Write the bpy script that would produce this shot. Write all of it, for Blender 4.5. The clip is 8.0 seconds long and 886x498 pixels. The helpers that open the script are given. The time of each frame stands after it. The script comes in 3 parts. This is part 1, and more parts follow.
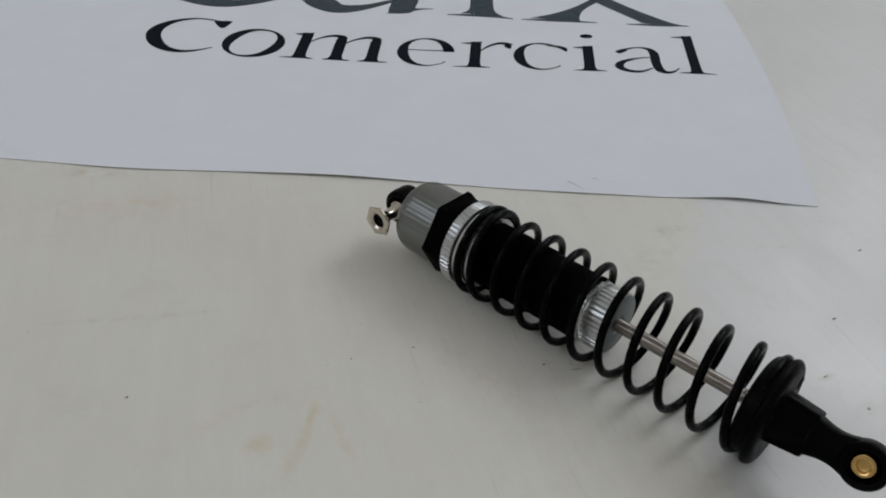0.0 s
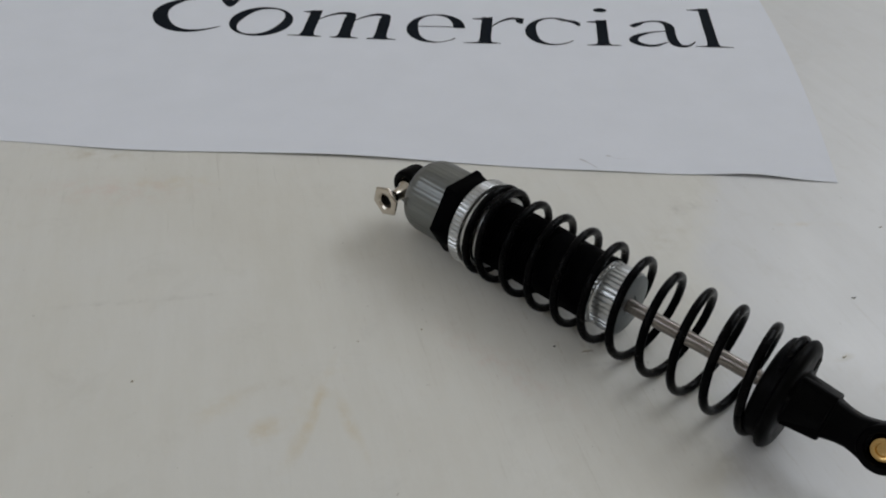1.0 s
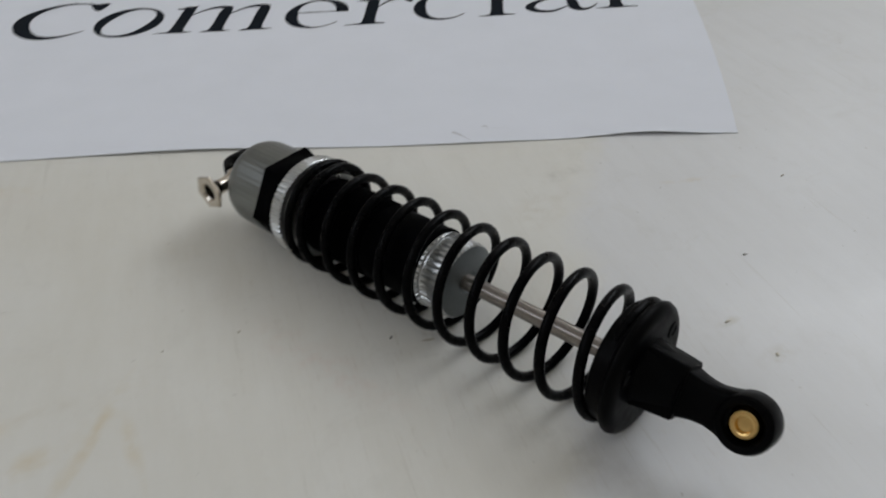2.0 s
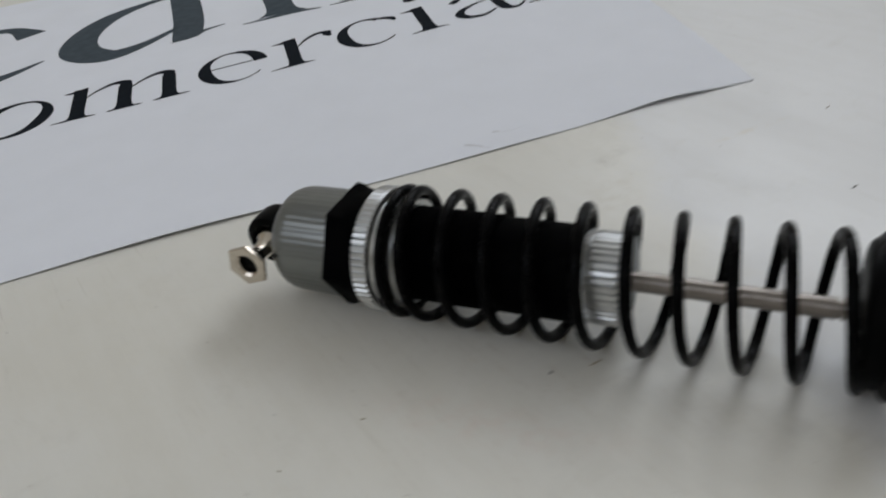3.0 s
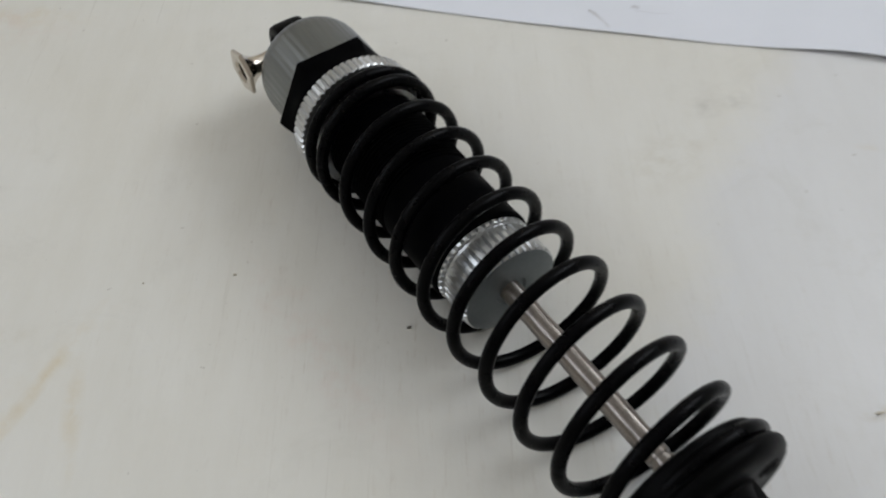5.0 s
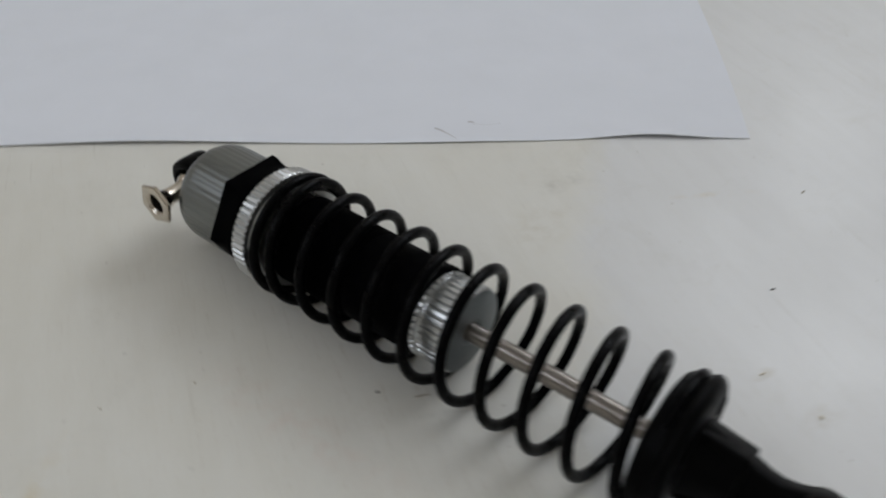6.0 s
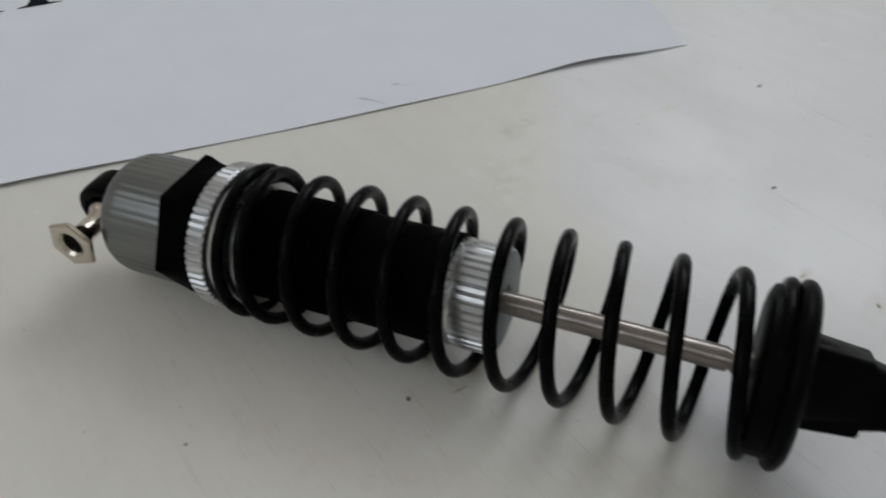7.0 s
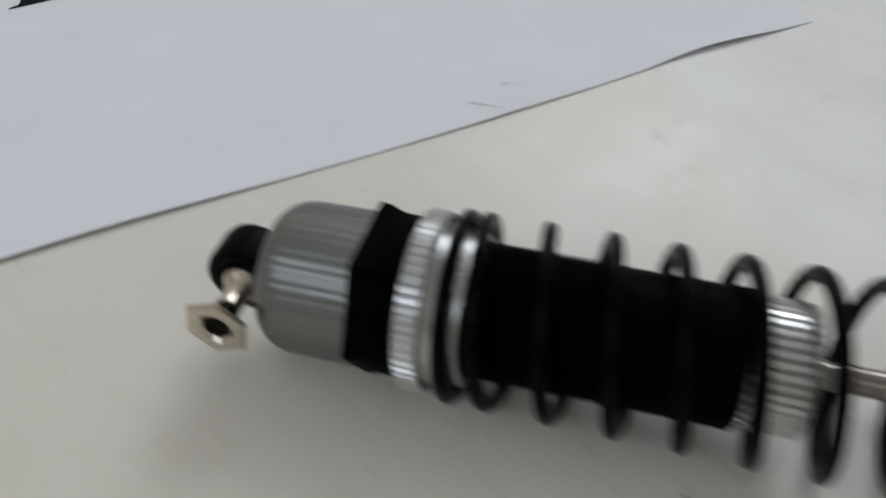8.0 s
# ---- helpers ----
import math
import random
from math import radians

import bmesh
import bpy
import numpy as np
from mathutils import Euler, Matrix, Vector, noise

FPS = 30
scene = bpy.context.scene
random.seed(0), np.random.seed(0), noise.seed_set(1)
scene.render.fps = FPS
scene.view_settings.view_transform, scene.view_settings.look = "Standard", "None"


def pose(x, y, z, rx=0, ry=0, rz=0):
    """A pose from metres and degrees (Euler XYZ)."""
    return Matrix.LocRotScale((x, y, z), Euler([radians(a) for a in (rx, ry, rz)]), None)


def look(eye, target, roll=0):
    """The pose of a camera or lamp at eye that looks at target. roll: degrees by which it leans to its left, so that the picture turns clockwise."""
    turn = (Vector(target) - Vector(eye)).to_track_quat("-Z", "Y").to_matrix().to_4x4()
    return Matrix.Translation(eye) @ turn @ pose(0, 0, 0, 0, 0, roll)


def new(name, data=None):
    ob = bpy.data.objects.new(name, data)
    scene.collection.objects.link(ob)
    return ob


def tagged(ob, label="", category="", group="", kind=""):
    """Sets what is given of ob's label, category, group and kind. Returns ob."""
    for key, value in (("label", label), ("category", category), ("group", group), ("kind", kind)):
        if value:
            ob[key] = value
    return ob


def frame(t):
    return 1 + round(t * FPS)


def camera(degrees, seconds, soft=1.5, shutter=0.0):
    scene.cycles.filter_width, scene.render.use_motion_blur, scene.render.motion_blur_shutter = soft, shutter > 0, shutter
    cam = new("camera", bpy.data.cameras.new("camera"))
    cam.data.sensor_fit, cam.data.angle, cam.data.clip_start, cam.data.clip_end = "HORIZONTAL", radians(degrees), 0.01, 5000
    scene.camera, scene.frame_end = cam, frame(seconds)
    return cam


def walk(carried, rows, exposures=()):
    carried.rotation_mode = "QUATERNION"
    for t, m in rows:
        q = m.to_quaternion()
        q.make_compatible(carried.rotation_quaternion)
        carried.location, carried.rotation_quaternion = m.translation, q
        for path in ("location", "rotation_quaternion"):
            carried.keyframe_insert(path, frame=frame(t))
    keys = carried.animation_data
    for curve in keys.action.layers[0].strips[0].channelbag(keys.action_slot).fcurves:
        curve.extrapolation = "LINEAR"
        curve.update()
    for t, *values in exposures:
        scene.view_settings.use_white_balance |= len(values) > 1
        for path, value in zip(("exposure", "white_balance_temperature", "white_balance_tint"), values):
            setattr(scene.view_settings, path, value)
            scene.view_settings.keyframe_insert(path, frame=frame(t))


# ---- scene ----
# ---- camera and its way ----
cam = camera(57.42, 8.0, soft=1.9, shutter=0.5)
walk(cam, [
    (0.0, pose(-0.05389, -0.09941, 0.10634, 53.81, -3.43, -15.46)),
    (0.2, pose(-0.05466, -0.09821, 0.10511, 53.91, -3.78, -15.31)),
    (0.5, pose(-0.05363, -0.09747, 0.10398, 53.67, -3.61, -14.83)),
    (1.0, pose(-0.05147, -0.09747, 0.10492, 52.29, -2.36, -14.75)),
    (1.2, pose(-0.05146, -0.09600, 0.10412, 51.58, -2.63, -15.33)),
    (1.5, pose(-0.04676, -0.09419, 0.10236, 50.63, -2.71, -16.73)),
    (1.7, pose(-0.03979, -0.09400, 0.10163, 49.97, -1.84, -17.88)),
    (1.9, pose(-0.02251, -0.09676, 0.09413, 52.01, 1.47, -16.82)),
    (2.0, pose(-0.01800, -0.09416, 0.08821, 53.38, 1.80, -17.49)),
    (2.2, pose(-0.01878, -0.09131, 0.08358, 55.99, 0.96, -20.21)),
    (3.3, pose(-0.05652, -0.05045, 0.06537, 55.75, 7.69, -37.15)),
    (3.5, pose(-0.05760, -0.04539, 0.06049, 53.51, 4.72, -37.76)),
    (3.8, pose(-0.03215, -0.03924, 0.07196, 41.32, 3.63, -29.03)),
    (4.0, pose(-0.01536, -0.03970, 0.07352, 38.74, 3.40, -21.41)),
    (4.2, pose(-0.01117, -0.04361, 0.07407, 39.82, -0.07, -16.38)),
    (4.5, pose(0.00129, -0.04596, 0.07369, 39.22, 1.45, -5.30)),
    (4.7, pose(0.00942, -0.04707, 0.07783, 36.43, 4.75, -0.18)),
    (5.8, pose(-0.01074, -0.07402, 0.08854, 48.61, -2.55, -15.04)),
    (6.0, pose(-0.01878, -0.06925, 0.08554, 50.03, -1.71, -20.22)),
    (6.2, pose(-0.02606, -0.05855, 0.08248, 49.44, 0.16, -24.80)),
    (6.5, pose(-0.03048, -0.04876, 0.07834, 48.86, 1.16, -29.39)),
    (6.8, pose(-0.02817, -0.05002, 0.07516, 48.91, 2.30, -33.21)),
    (7.0, pose(-0.02848, -0.05173, 0.07329, 49.13, 2.20, -35.46)),
    (7.2, pose(-0.03203, -0.05400, 0.07223, 50.18, 1.65, -37.27)),
    (7.5, pose(-0.03743, -0.04857, 0.07266, 49.18, 0.66, -39.80)),
    (7.7, pose(-0.03849, -0.03983, 0.07073, 48.80, 1.68, -40.00)),
    (8.0, pose(-0.04102, -0.01457, 0.06812, 46.66, 1.42, -42.05)),
], exposures=[(0.0, -0.02), (1.0, -0.05), (2.2, 0.06), (3.3, 0.04), (3.7, 0.17), (4.0, 0.33), (4.3, 0.47), (4.7, 0.46), (5.8, 0.12), (6.5, 0.06), (7.0, 0.03), (7.5, 0.20), (8.0, 0.19)])

# ---- light ----
world = bpy.data.worlds.new("sky")
world.use_nodes = True
scene.world = world
wn = world.node_tree.nodes
sky = wn.new("ShaderNodeTexSky")
sky.sky_type, sky.sun_disc = "NISHITA", False
sky.sun_elevation, sky.sun_rotation = radians(38), radians(200)
wn["Background"].inputs["Strength"].default_value = 0.08
world.node_tree.links.new(sky.outputs[0], wn["Background"].inputs["Color"])


def window_light(name, place, target, width, height, watts, colour):
    lamp = bpy.data.lights.new(name, "AREA")
    lamp.shape, lamp.size, lamp.size_y, lamp.energy, lamp.color = "RECTANGLE", width, height, watts, colour
    ob = new(name, lamp)
    ob.matrix_world = look(place, target)
    return ob


# daylight through the opening of window_1; the west lamp is added fill that also streaks the cap
window_light("window_daylight", (1.64, 0.80, 1.60), (0.0, 0.80, 1.60), 1.5, 1.2, 24.0, (0.922, 0.958, 1.0))
window_light("west_fill_light", (-1.64, 0.0, 1.55), (0.0, 0.0, 1.55), 1.7, 1.1, 8.7, (0.935, 0.962, 0.995))

# ---- materials ----


class Nodes:
    """Short way to wire a node material."""

    def __init__(self, name, rough=0.5, metal=0.0, colour=(0.5, 0.5, 0.5)):
        self.mat = bpy.data.materials.new(name)
        self.mat.use_nodes = True
        self.tree = self.mat.node_tree
        self.shader = self.tree.nodes["Principled BSDF"]
        self.put("Base Color", (*colour, 1))
        self.put("Roughness", rough)
        self.put("Metallic", metal)
        co = self.tree.nodes.new("ShaderNodeTexCoord")
        self.place = co.outputs["Object"]

    def link(self, a, b):
        self.tree.links.new(a, b)

    def put(self, key, value):
        if hasattr(value, "is_linked"):
            self.link(value, self.shader.inputs[key])
        else:
            self.shader.inputs[key].default_value = value

    def stretched(self, scale, turn=0.0, shift=(0, 0, 0)):
        n = self.tree.nodes.new("ShaderNodeMapping")
        n.inputs["Scale"].default_value = scale
        n.inputs["Rotation"].default_value = (0, 0, turn)
        n.inputs["Location"].default_value = shift
        self.link(self.place, n.inputs["Vector"])
        return n.outputs[0]

    def noise(self, scale, detail=4.0, rough=0.55, at=None, distort=0.0):
        n = self.tree.nodes.new("ShaderNodeTexNoise")
        n.inputs["Scale"].default_value = scale
        n.inputs["Detail"].default_value = detail
        n.inputs["Roughness"].default_value = rough
        n.inputs["Distortion"].default_value = distort
        self.link(at or self.place, n.inputs["Vector"])
        return n.outputs["Fac"]

    def ramp(self, fac, stops):
        n = self.tree.nodes.new("ShaderNodeValToRGB")
        r = n.color_ramp
        while len(r.elements) < len(stops):
            r.elements.new(0.5)
        for e, (at, col) in zip(r.elements, stops):
            e.position = at
            e.color = (col, col, col, 1) if isinstance(col, (int, float)) else (*col, 1)
        self.link(fac, n.inputs["Fac"])
        return n.outputs["Color"]

    def mix(self, fac, a, b, kind="MIX"):
        n = self.tree.nodes.new("ShaderNodeMix")
        n.data_type, n.blend_type = "RGBA", kind
        for key, v in ((0, fac), (6, a), (7, b)):
            if hasattr(v, "is_linked"):
                self.link(v, n.inputs[key])
            elif key == 0:
                n.inputs[0].default_value = v
            else:
                n.inputs[key].default_value = (*v, 1)
        return n.outputs[2]

    def math(self, kind, a, b=0.0):
        n = self.tree.nodes.new("ShaderNodeMath")
        n.operation, n.use_clamp = kind, False
        for key, v in ((0, a), (1, b)):
            if hasattr(v, "is_linked"):
                self.link(v, n.inputs[key])
            else:
                n.inputs[key].default_value = v
        return n.outputs[0]

    def beside(self, x, y, nx, ny):
        """Metres past a line through (x, y) across (nx, ny)."""
        v = self.tree.nodes.new("ShaderNodeVectorMath")
        v.operation = "DOT_PRODUCT"
        v.inputs[1].default_value = (nx, ny, 0)
        self.link(self.place, v.inputs[0])
        return self.math("SUBTRACT", v.outputs["Value"], nx * x + ny * y)

    def bump(self, height, distance, strength=0.5):
        n = self.tree.nodes.new("ShaderNodeBump")
        n.inputs["Strength"].default_value = strength
        n.inputs["Distance"].default_value = distance
        self.link(height, n.inputs["Height"])
        self.link(n.outputs[0], self.shader.inputs["Normal"])

    def soft_patch(self, x, y, length, width, turn, seed):
        """A patch for dirt, wear and painted shade, soft and broken at its edge: 0 to 1 at a place of the surface."""
        m = self.tree.nodes.new("ShaderNodeMapping")
        m.vector_type = "TEXTURE"
        m.inputs["Location"].default_value = (x, y, 0)
        m.inputs["Rotation"].default_value = (0, 0, turn)
        m.inputs["Scale"].default_value = (length, width, 1)
        self.link(self.place, m.inputs["Vector"])
        flat = self.tree.nodes.new("ShaderNodeVectorMath")
        flat.operation = "MULTIPLY"
        flat.inputs[1].default_value = (1, 1, 0)
        self.link(m.outputs[0], flat.inputs[0])
        d = self.tree.nodes.new("ShaderNodeVectorMath")
        d.operation = "LENGTH"
        self.link(flat.outputs[0], d.inputs[0])
        edge = self.ramp(d.outputs["Value"], [(0.0, 1.0), (1.0, 0.0)])
        broken = self.ramp(self.noise(160 + 13 * seed, 5, 0.65), [(0.42, 0.0), (0.68, 1.0)])
        return self.mix(1.0, edge, broken, "MULTIPLY")


def table_paint():
    n = Nodes("worn_white_table_paint", 0.42)
    # an older, yellowed coat beside a greyer one, with a ragged border between them
    ragged = n.math("ADD", n.beside(0.0520, 0.0380, 0.90, -0.43), n.math("MULTIPLY", n.math("SUBTRACT", n.noise(45, 6, 0.65), 0.5), 0.02))
    grey_coat = n.ramp(n.math("ADD", n.math("MULTIPLY", ragged, 60.0), 0.5), [(0.3, 0.0), (0.7, 1.0)])
    cream = n.ramp(n.noise(13, 6, 0.62), [(0.28, (0.70, 0.675, 0.60)), (0.5, (0.745, 0.73, 0.675)), (0.74, (0.765, 0.76, 0.73))])
    cool = n.ramp(n.noise(16, 5, 0.6), [(0.3, (0.70, 0.70, 0.70)), (0.7, (0.745, 0.75, 0.76))])
    base = n.mix(grey_coat, cream, cool)
    strokes = n.noise(55, 6, 0.7, n.stretched((5, 0.8, 1), radians(14)))
    base = n.mix(0.13, base, n.ramp(strokes, [(0.35, (0.62, 0.60, 0.54)), (0.65, (0.80, 0.80, 0.78))]))
    grime = n.ramp(n.noise(70, 7, 0.72, None, 0.6), [(0.55, 0.0), (0.76, 1.0)])
    base = n.mix(n.math("MULTIPLY", grime, 0.28), base, (0.56, 0.54, 0.48))
    ochre, brown, grey, pink = (0.60, 0.46, 0.21), (0.45, 0.38, 0.24), (0.40, 0.38, 0.33), (0.70, 0.50, 0.43)
    smears_and_shade = (
        (-0.0443, -0.0040, 0.013, 0.0014, 1.15, ochre, 0.55), (-0.0485, -0.0118, 0.009, 0.0018, 1.05, ochre, 0.28),
        (-0.0535, -0.0078, 0.005, 0.0030, 0.4, ochre, 0.5), (-0.0397, -0.0098, 0.011, 0.0016, 1.75, ochre, 0.4),
        (-0.0600, -0.0010, 0.007, 0.0030, 0.5, ochre, 0.3), (-0.0520, 0.0015, 0.006, 0.0020, 0.2, brown, 0.35),
        (-0.0760, 0.0290, 0.022, 0.0011, -0.08, grey, 0.4), (-0.0868, 0.0864, 0.020, 0.0040, -0.25, brown, 0.45),
        (-0.0800, 0.0690, 0.024, 0.0070, -0.2, pink, 0.4), (-0.0680, 0.0700, 0.015, 0.0040, -0.2, ochre, 0.3),
        (-0.0445, -0.0030, 0.014, 0.0050, 0.9, ochre, 0.12), (0.0443, 0.0362, 0.004, 0.0030, 0.5, grey, 0.4),
        (0.0491, 0.0371, 0.003, 0.0020, 0.9, grey, 0.5), (0.0370, 0.0265, 0.011, 0.0060, 0.7, brown, 0.3),
        # the pink one here paints in the warm tone of the shock's shadow
        (0.0712, 0.0248, 0.010, 0.0012, -0.2, ochre, 0.35), (-0.0110, -0.0020, 0.022, 0.0045, -0.95, pink, 0.3),
        # the long grey strip runs parallel to the shock, beside spring and rod end
        (0.0080, -0.0060, 0.006, 0.0010, -0.1, grey, 0.45), (0.0180, -0.0300, 0.030, 0.0060, -1.0, grey, 0.25),
        (0.0550, -0.0236, 0.005, 0.0025, 0.3, brown, 0.4), (0.0522, -0.0143, 0.003, 0.0012, 0.1, brown, 0.6),
    )
    for k, (x, y, a, b, turn, tone, much) in enumerate(smears_and_shade):
        base = n.mix(n.math("MULTIPLY", n.soft_patch(x, y, a, b, turn, k), much), base, tone)
    # fine crossing scratches where parts are slid about
    worn = n.soft_patch(0.006, 0.002, 0.080, 0.045, -0.7, 31)
    for k, turn in enumerate((-38, 47, 12)):
        line = n.ramp(n.noise(60 + 9 * k, 4, 0.7, n.stretched((20, 1.6, 1), radians(turn), (k, 0, 0))), [(0.58, 0.0), (0.74, 1.0)])
        base = n.mix(n.math("MULTIPLY", n.math("MULTIPLY", line, worn), 0.5), base, (0.44, 0.37, 0.28))
    flecks = n.ramp(n.noise(620, 2, 0.5), [(0.735, 0.0), (0.78, 1.0)])
    base = n.mix(n.math("MULTIPLY", flecks, 0.45), base, (0.36, 0.33, 0.28))
    scuffs = n.ramp(n.noise(40, 5, 0.75, n.stretched((16, 0.6, 1), radians(-24))), [(0.60, 0.0), (0.70, 1.0)])
    base = n.mix(n.math("MULTIPLY", n.math("MULTIPLY", scuffs, n.ramp(n.noise(22, 3), [(0.42, 0.0), (0.62, 1.0)])), 0.5), base, (0.50, 0.47, 0.40))
    n.put("Base Color", base)
    n.put("Roughness", n.ramp(n.noise(50, 5), [(0.3, 0.34), (0.7, 0.52)]))
    n.bump(n.math("ADD", n.math("MULTIPLY", strokes, 0.35), n.noise(420, 3)), 0.0002, 0.15)
    return n.mat


def paper_white():
    n = Nodes("printer_paper", 0.85)
    n.put("Base Color", n.ramp(n.noise(70, 5), [(0.3, (0.775, 0.795, 0.85)), (0.7, (0.80, 0.82, 0.88))]))
    n.bump(n.noise(900, 3), 0.0001, 0.15)
    return n.mat


def ink(name, colour):
    n = Nodes(name, 0.85)
    n.put("Specular IOR Level", 0.1)
    n.put("Base Color", n.mix(n.ramp(n.noise(300, 4), [(0.35, 0.0), (0.75, 1.0)]), colour, tuple(c * 1.35 + 0.001 for c in colour)))
    return n.mat


def metal(name, colour, rough):
    n = Nodes(name, rough, 1.0, colour)
    scratch = n.noise(1600, 4, 0.6, n.stretched((0.05, 1, 1)))
    n.put("Base Color", n.mix(n.ramp(scratch, [(0.4, 0.0), (0.75, 0.35)]), colour, tuple(c * 0.75 for c in colour)))
    n.put("Roughness", n.ramp(n.noise(260, 4), [(0.3, rough * 0.9), (0.7, rough * 1.12)]))
    return n.mat


def ground_steel():
    """Steel ground round its axis: what it mirrors is drawn out along the rod."""
    n = Nodes("ground_steel", 0.30, 1.0)
    rings = n.noise(900, 3, 0.6, n.stretched((4, 0.2, 0.2)))
    n.put("Base Color", n.ramp(rings, [(0.3, (0.31, 0.28, 0.255)), (0.7, (0.38, 0.345, 0.32))]))
    t = n.tree.nodes.new("ShaderNodeTangent")
    t.direction_type, t.axis = "RADIAL", "X"
    n.put("Tangent", t.outputs[0])
    n.put("Anisotropic", 0.95)
    n.put("Anisotropic Rotation", 0.25)
    return n.mat


def black_plastic(name, colour, rough, gloss=0.25):
    n = Nodes(name, rough, 0.0, colour)
    n.put("Base Color", n.mix(n.ramp(n.noise(240, 5), [(0.45, 0.0), (0.8, 1.0)]), colour, tuple(c * 1.6 + 0.0003 for c in colour)))
    n.put("Roughness", n.ramp(n.noise(500, 4), [(0.3, rough * 0.8), (0.7, min(1.0, rough * 1.25))]))
    n.put("Specular IOR Level", gloss)
    n.bump(n.noise(1500, 3), 0.00005, 0.2)
    return n.mat


def plaster(name, a, b):
    n = Nodes(name, 0.9)
    n.put("Base Color", n.ramp(n.noise(3, 6), [(0.3, a), (0.7, b)]))
    n.bump(n.noise(180, 4), 0.001, 0.2)
    return n.mat


TABLE = table_paint()
PAPER = paper_white()
INK = ink("dark_blue_black_ink", (0.003, 0.0055, 0.010))
GREY_INK = ink("slate_grey_ink", (0.055, 0.070, 0.083))
PENCIL = ink("pencil_grey", (0.52, 0.52, 0.54))
GUNMETAL = metal("grey_anodised_aluminium", (0.215, 0.225, 0.222), 0.36)
SILVER = metal("bright_knurled_aluminium", (0.55, 0.56, 0.56), 0.29)
FACE = metal("turned_grey_aluminium", (0.22, 0.24, 0.25), 0.45)
CHROME = ground_steel()
NICKEL = metal("warm_nickel", (0.62, 0.56, 0.48), 0.17)
BRASS = metal("brass", (0.74, 0.50, 0.20), 0.16)
BLACK = black_plastic("black_anodised", (0.0009, 0.0009, 0.0012), 0.55, 0.016)
PLASTIC = black_plastic("black_nylon", (0.0010, 0.0010, 0.0012), 0.40, 0.045)
WIRE = black_plastic("black_coated_spring_steel", (0.0007, 0.0007, 0.0010), 0.28, 0.055)
# near-black that stands in for the shade inside bores
HOLE_SHADE = black_plastic("recess_shade", (0.004, 0.004, 0.004), 0.8)
CRUMB = ink("dark_crumb", (0.06, 0.052, 0.045))
BROWN_CRUMB = ink("brown_crumb", (0.27, 0.23, 0.17))
GREY_CRUMB = ink("grey_crumb", (0.15, 0.14, 0.13))
STRAW_CRUMB = ink("straw_crumb", (0.56, 0.52, 0.43))
PALE_CRUMB = ink("pale_crumb", (0.42, 0.37, 0.29))
WALL = plaster("wall_plaster", (0.72, 0.68, 0.62), (0.76, 0.725, 0.665))
CEILING = plaster("ceiling_plaster", (0.74, 0.735, 0.72), (0.78, 0.775, 0.76))
FLOOR = plaster("floor_tile", (0.32, 0.29, 0.26), (0.40, 0.37, 0.34))
FRAME_PAINT = plaster("window_paint", (0.74, 0.74, 0.72), (0.78, 0.78, 0.76))

CM = 0.01
U = 0.01012


# ---- mesh helpers ----
def mesh_object(name, bm, material, smooth=None):
    bmesh.ops.recalc_face_normals(bm, faces=bm.faces)
    me = bpy.data.meshes.new(name)
    if smooth is not None:
        limit = radians(smooth)
        for f in bm.faces:
            f.smooth = True
        for e in bm.edges:
            e.smooth = len(e.link_faces) == 2 and e.calc_face_angle(0.0) < limit
    bm.to_mesh(me)
    bm.free()
    me.materials.append(material)
    return new(name, me)


def part(name, bm, material, parent, label="", smooth=35):
    ob = mesh_object(name, bm, material, smooth)
    ob.parent = parent
    if label:
        tagged(ob, label)
    return ob


def box(bm, a, b, bevel=0.0):
    m = Matrix.LocRotScale([(p + q) / 2 for p, q in zip(a, b)], None, [abs(q - p) for p, q in zip(a, b)])
    made = bmesh.ops.create_cube(bm, size=1, matrix=m)
    if bevel:
        edges = {e for v in made["verts"] for e in v.link_edges}
        bmesh.ops.bevel(bm, geom=list(edges), offset=bevel, segments=3, affect="EDGES", profile=0.5)
    return bm


def lathe(profile, n=64, wobble=None, m=None):
    """A turned body about local x; profile: (along, radius) in units of U. wobble(along, radius, k): the radius at step k of n."""
    bm = bmesh.new()
    rings = []
    for s, r in profile:
        if r < 1e-6:
            rings.append([bm.verts.new((s * U, 0, 0))])
            continue
        ring = []
        for k in range(n):
            q = r if wobble is None else wobble(s, r, k)
            a = 2 * math.pi * k / n
            ring.append(bm.verts.new((s * U, q * U * math.cos(a), q * U * math.sin(a))))
        rings.append(ring)
    for p, q in zip(rings, rings[1:]):
        for k in range(n):
            j = (k + 1) % n
            if len(p) == 1 and len(q) == 1:
                break
            if len(p) == 1:
                bm.faces.new((p[0], q[k], q[j]))
            elif len(q) == 1:
                bm.faces.new((p[k], q[0], p[j]))
            else:
                bm.faces.new((p[k], q[k], q[j], p[j]))
    if m is not None:
        bm.transform(m)
    return bm


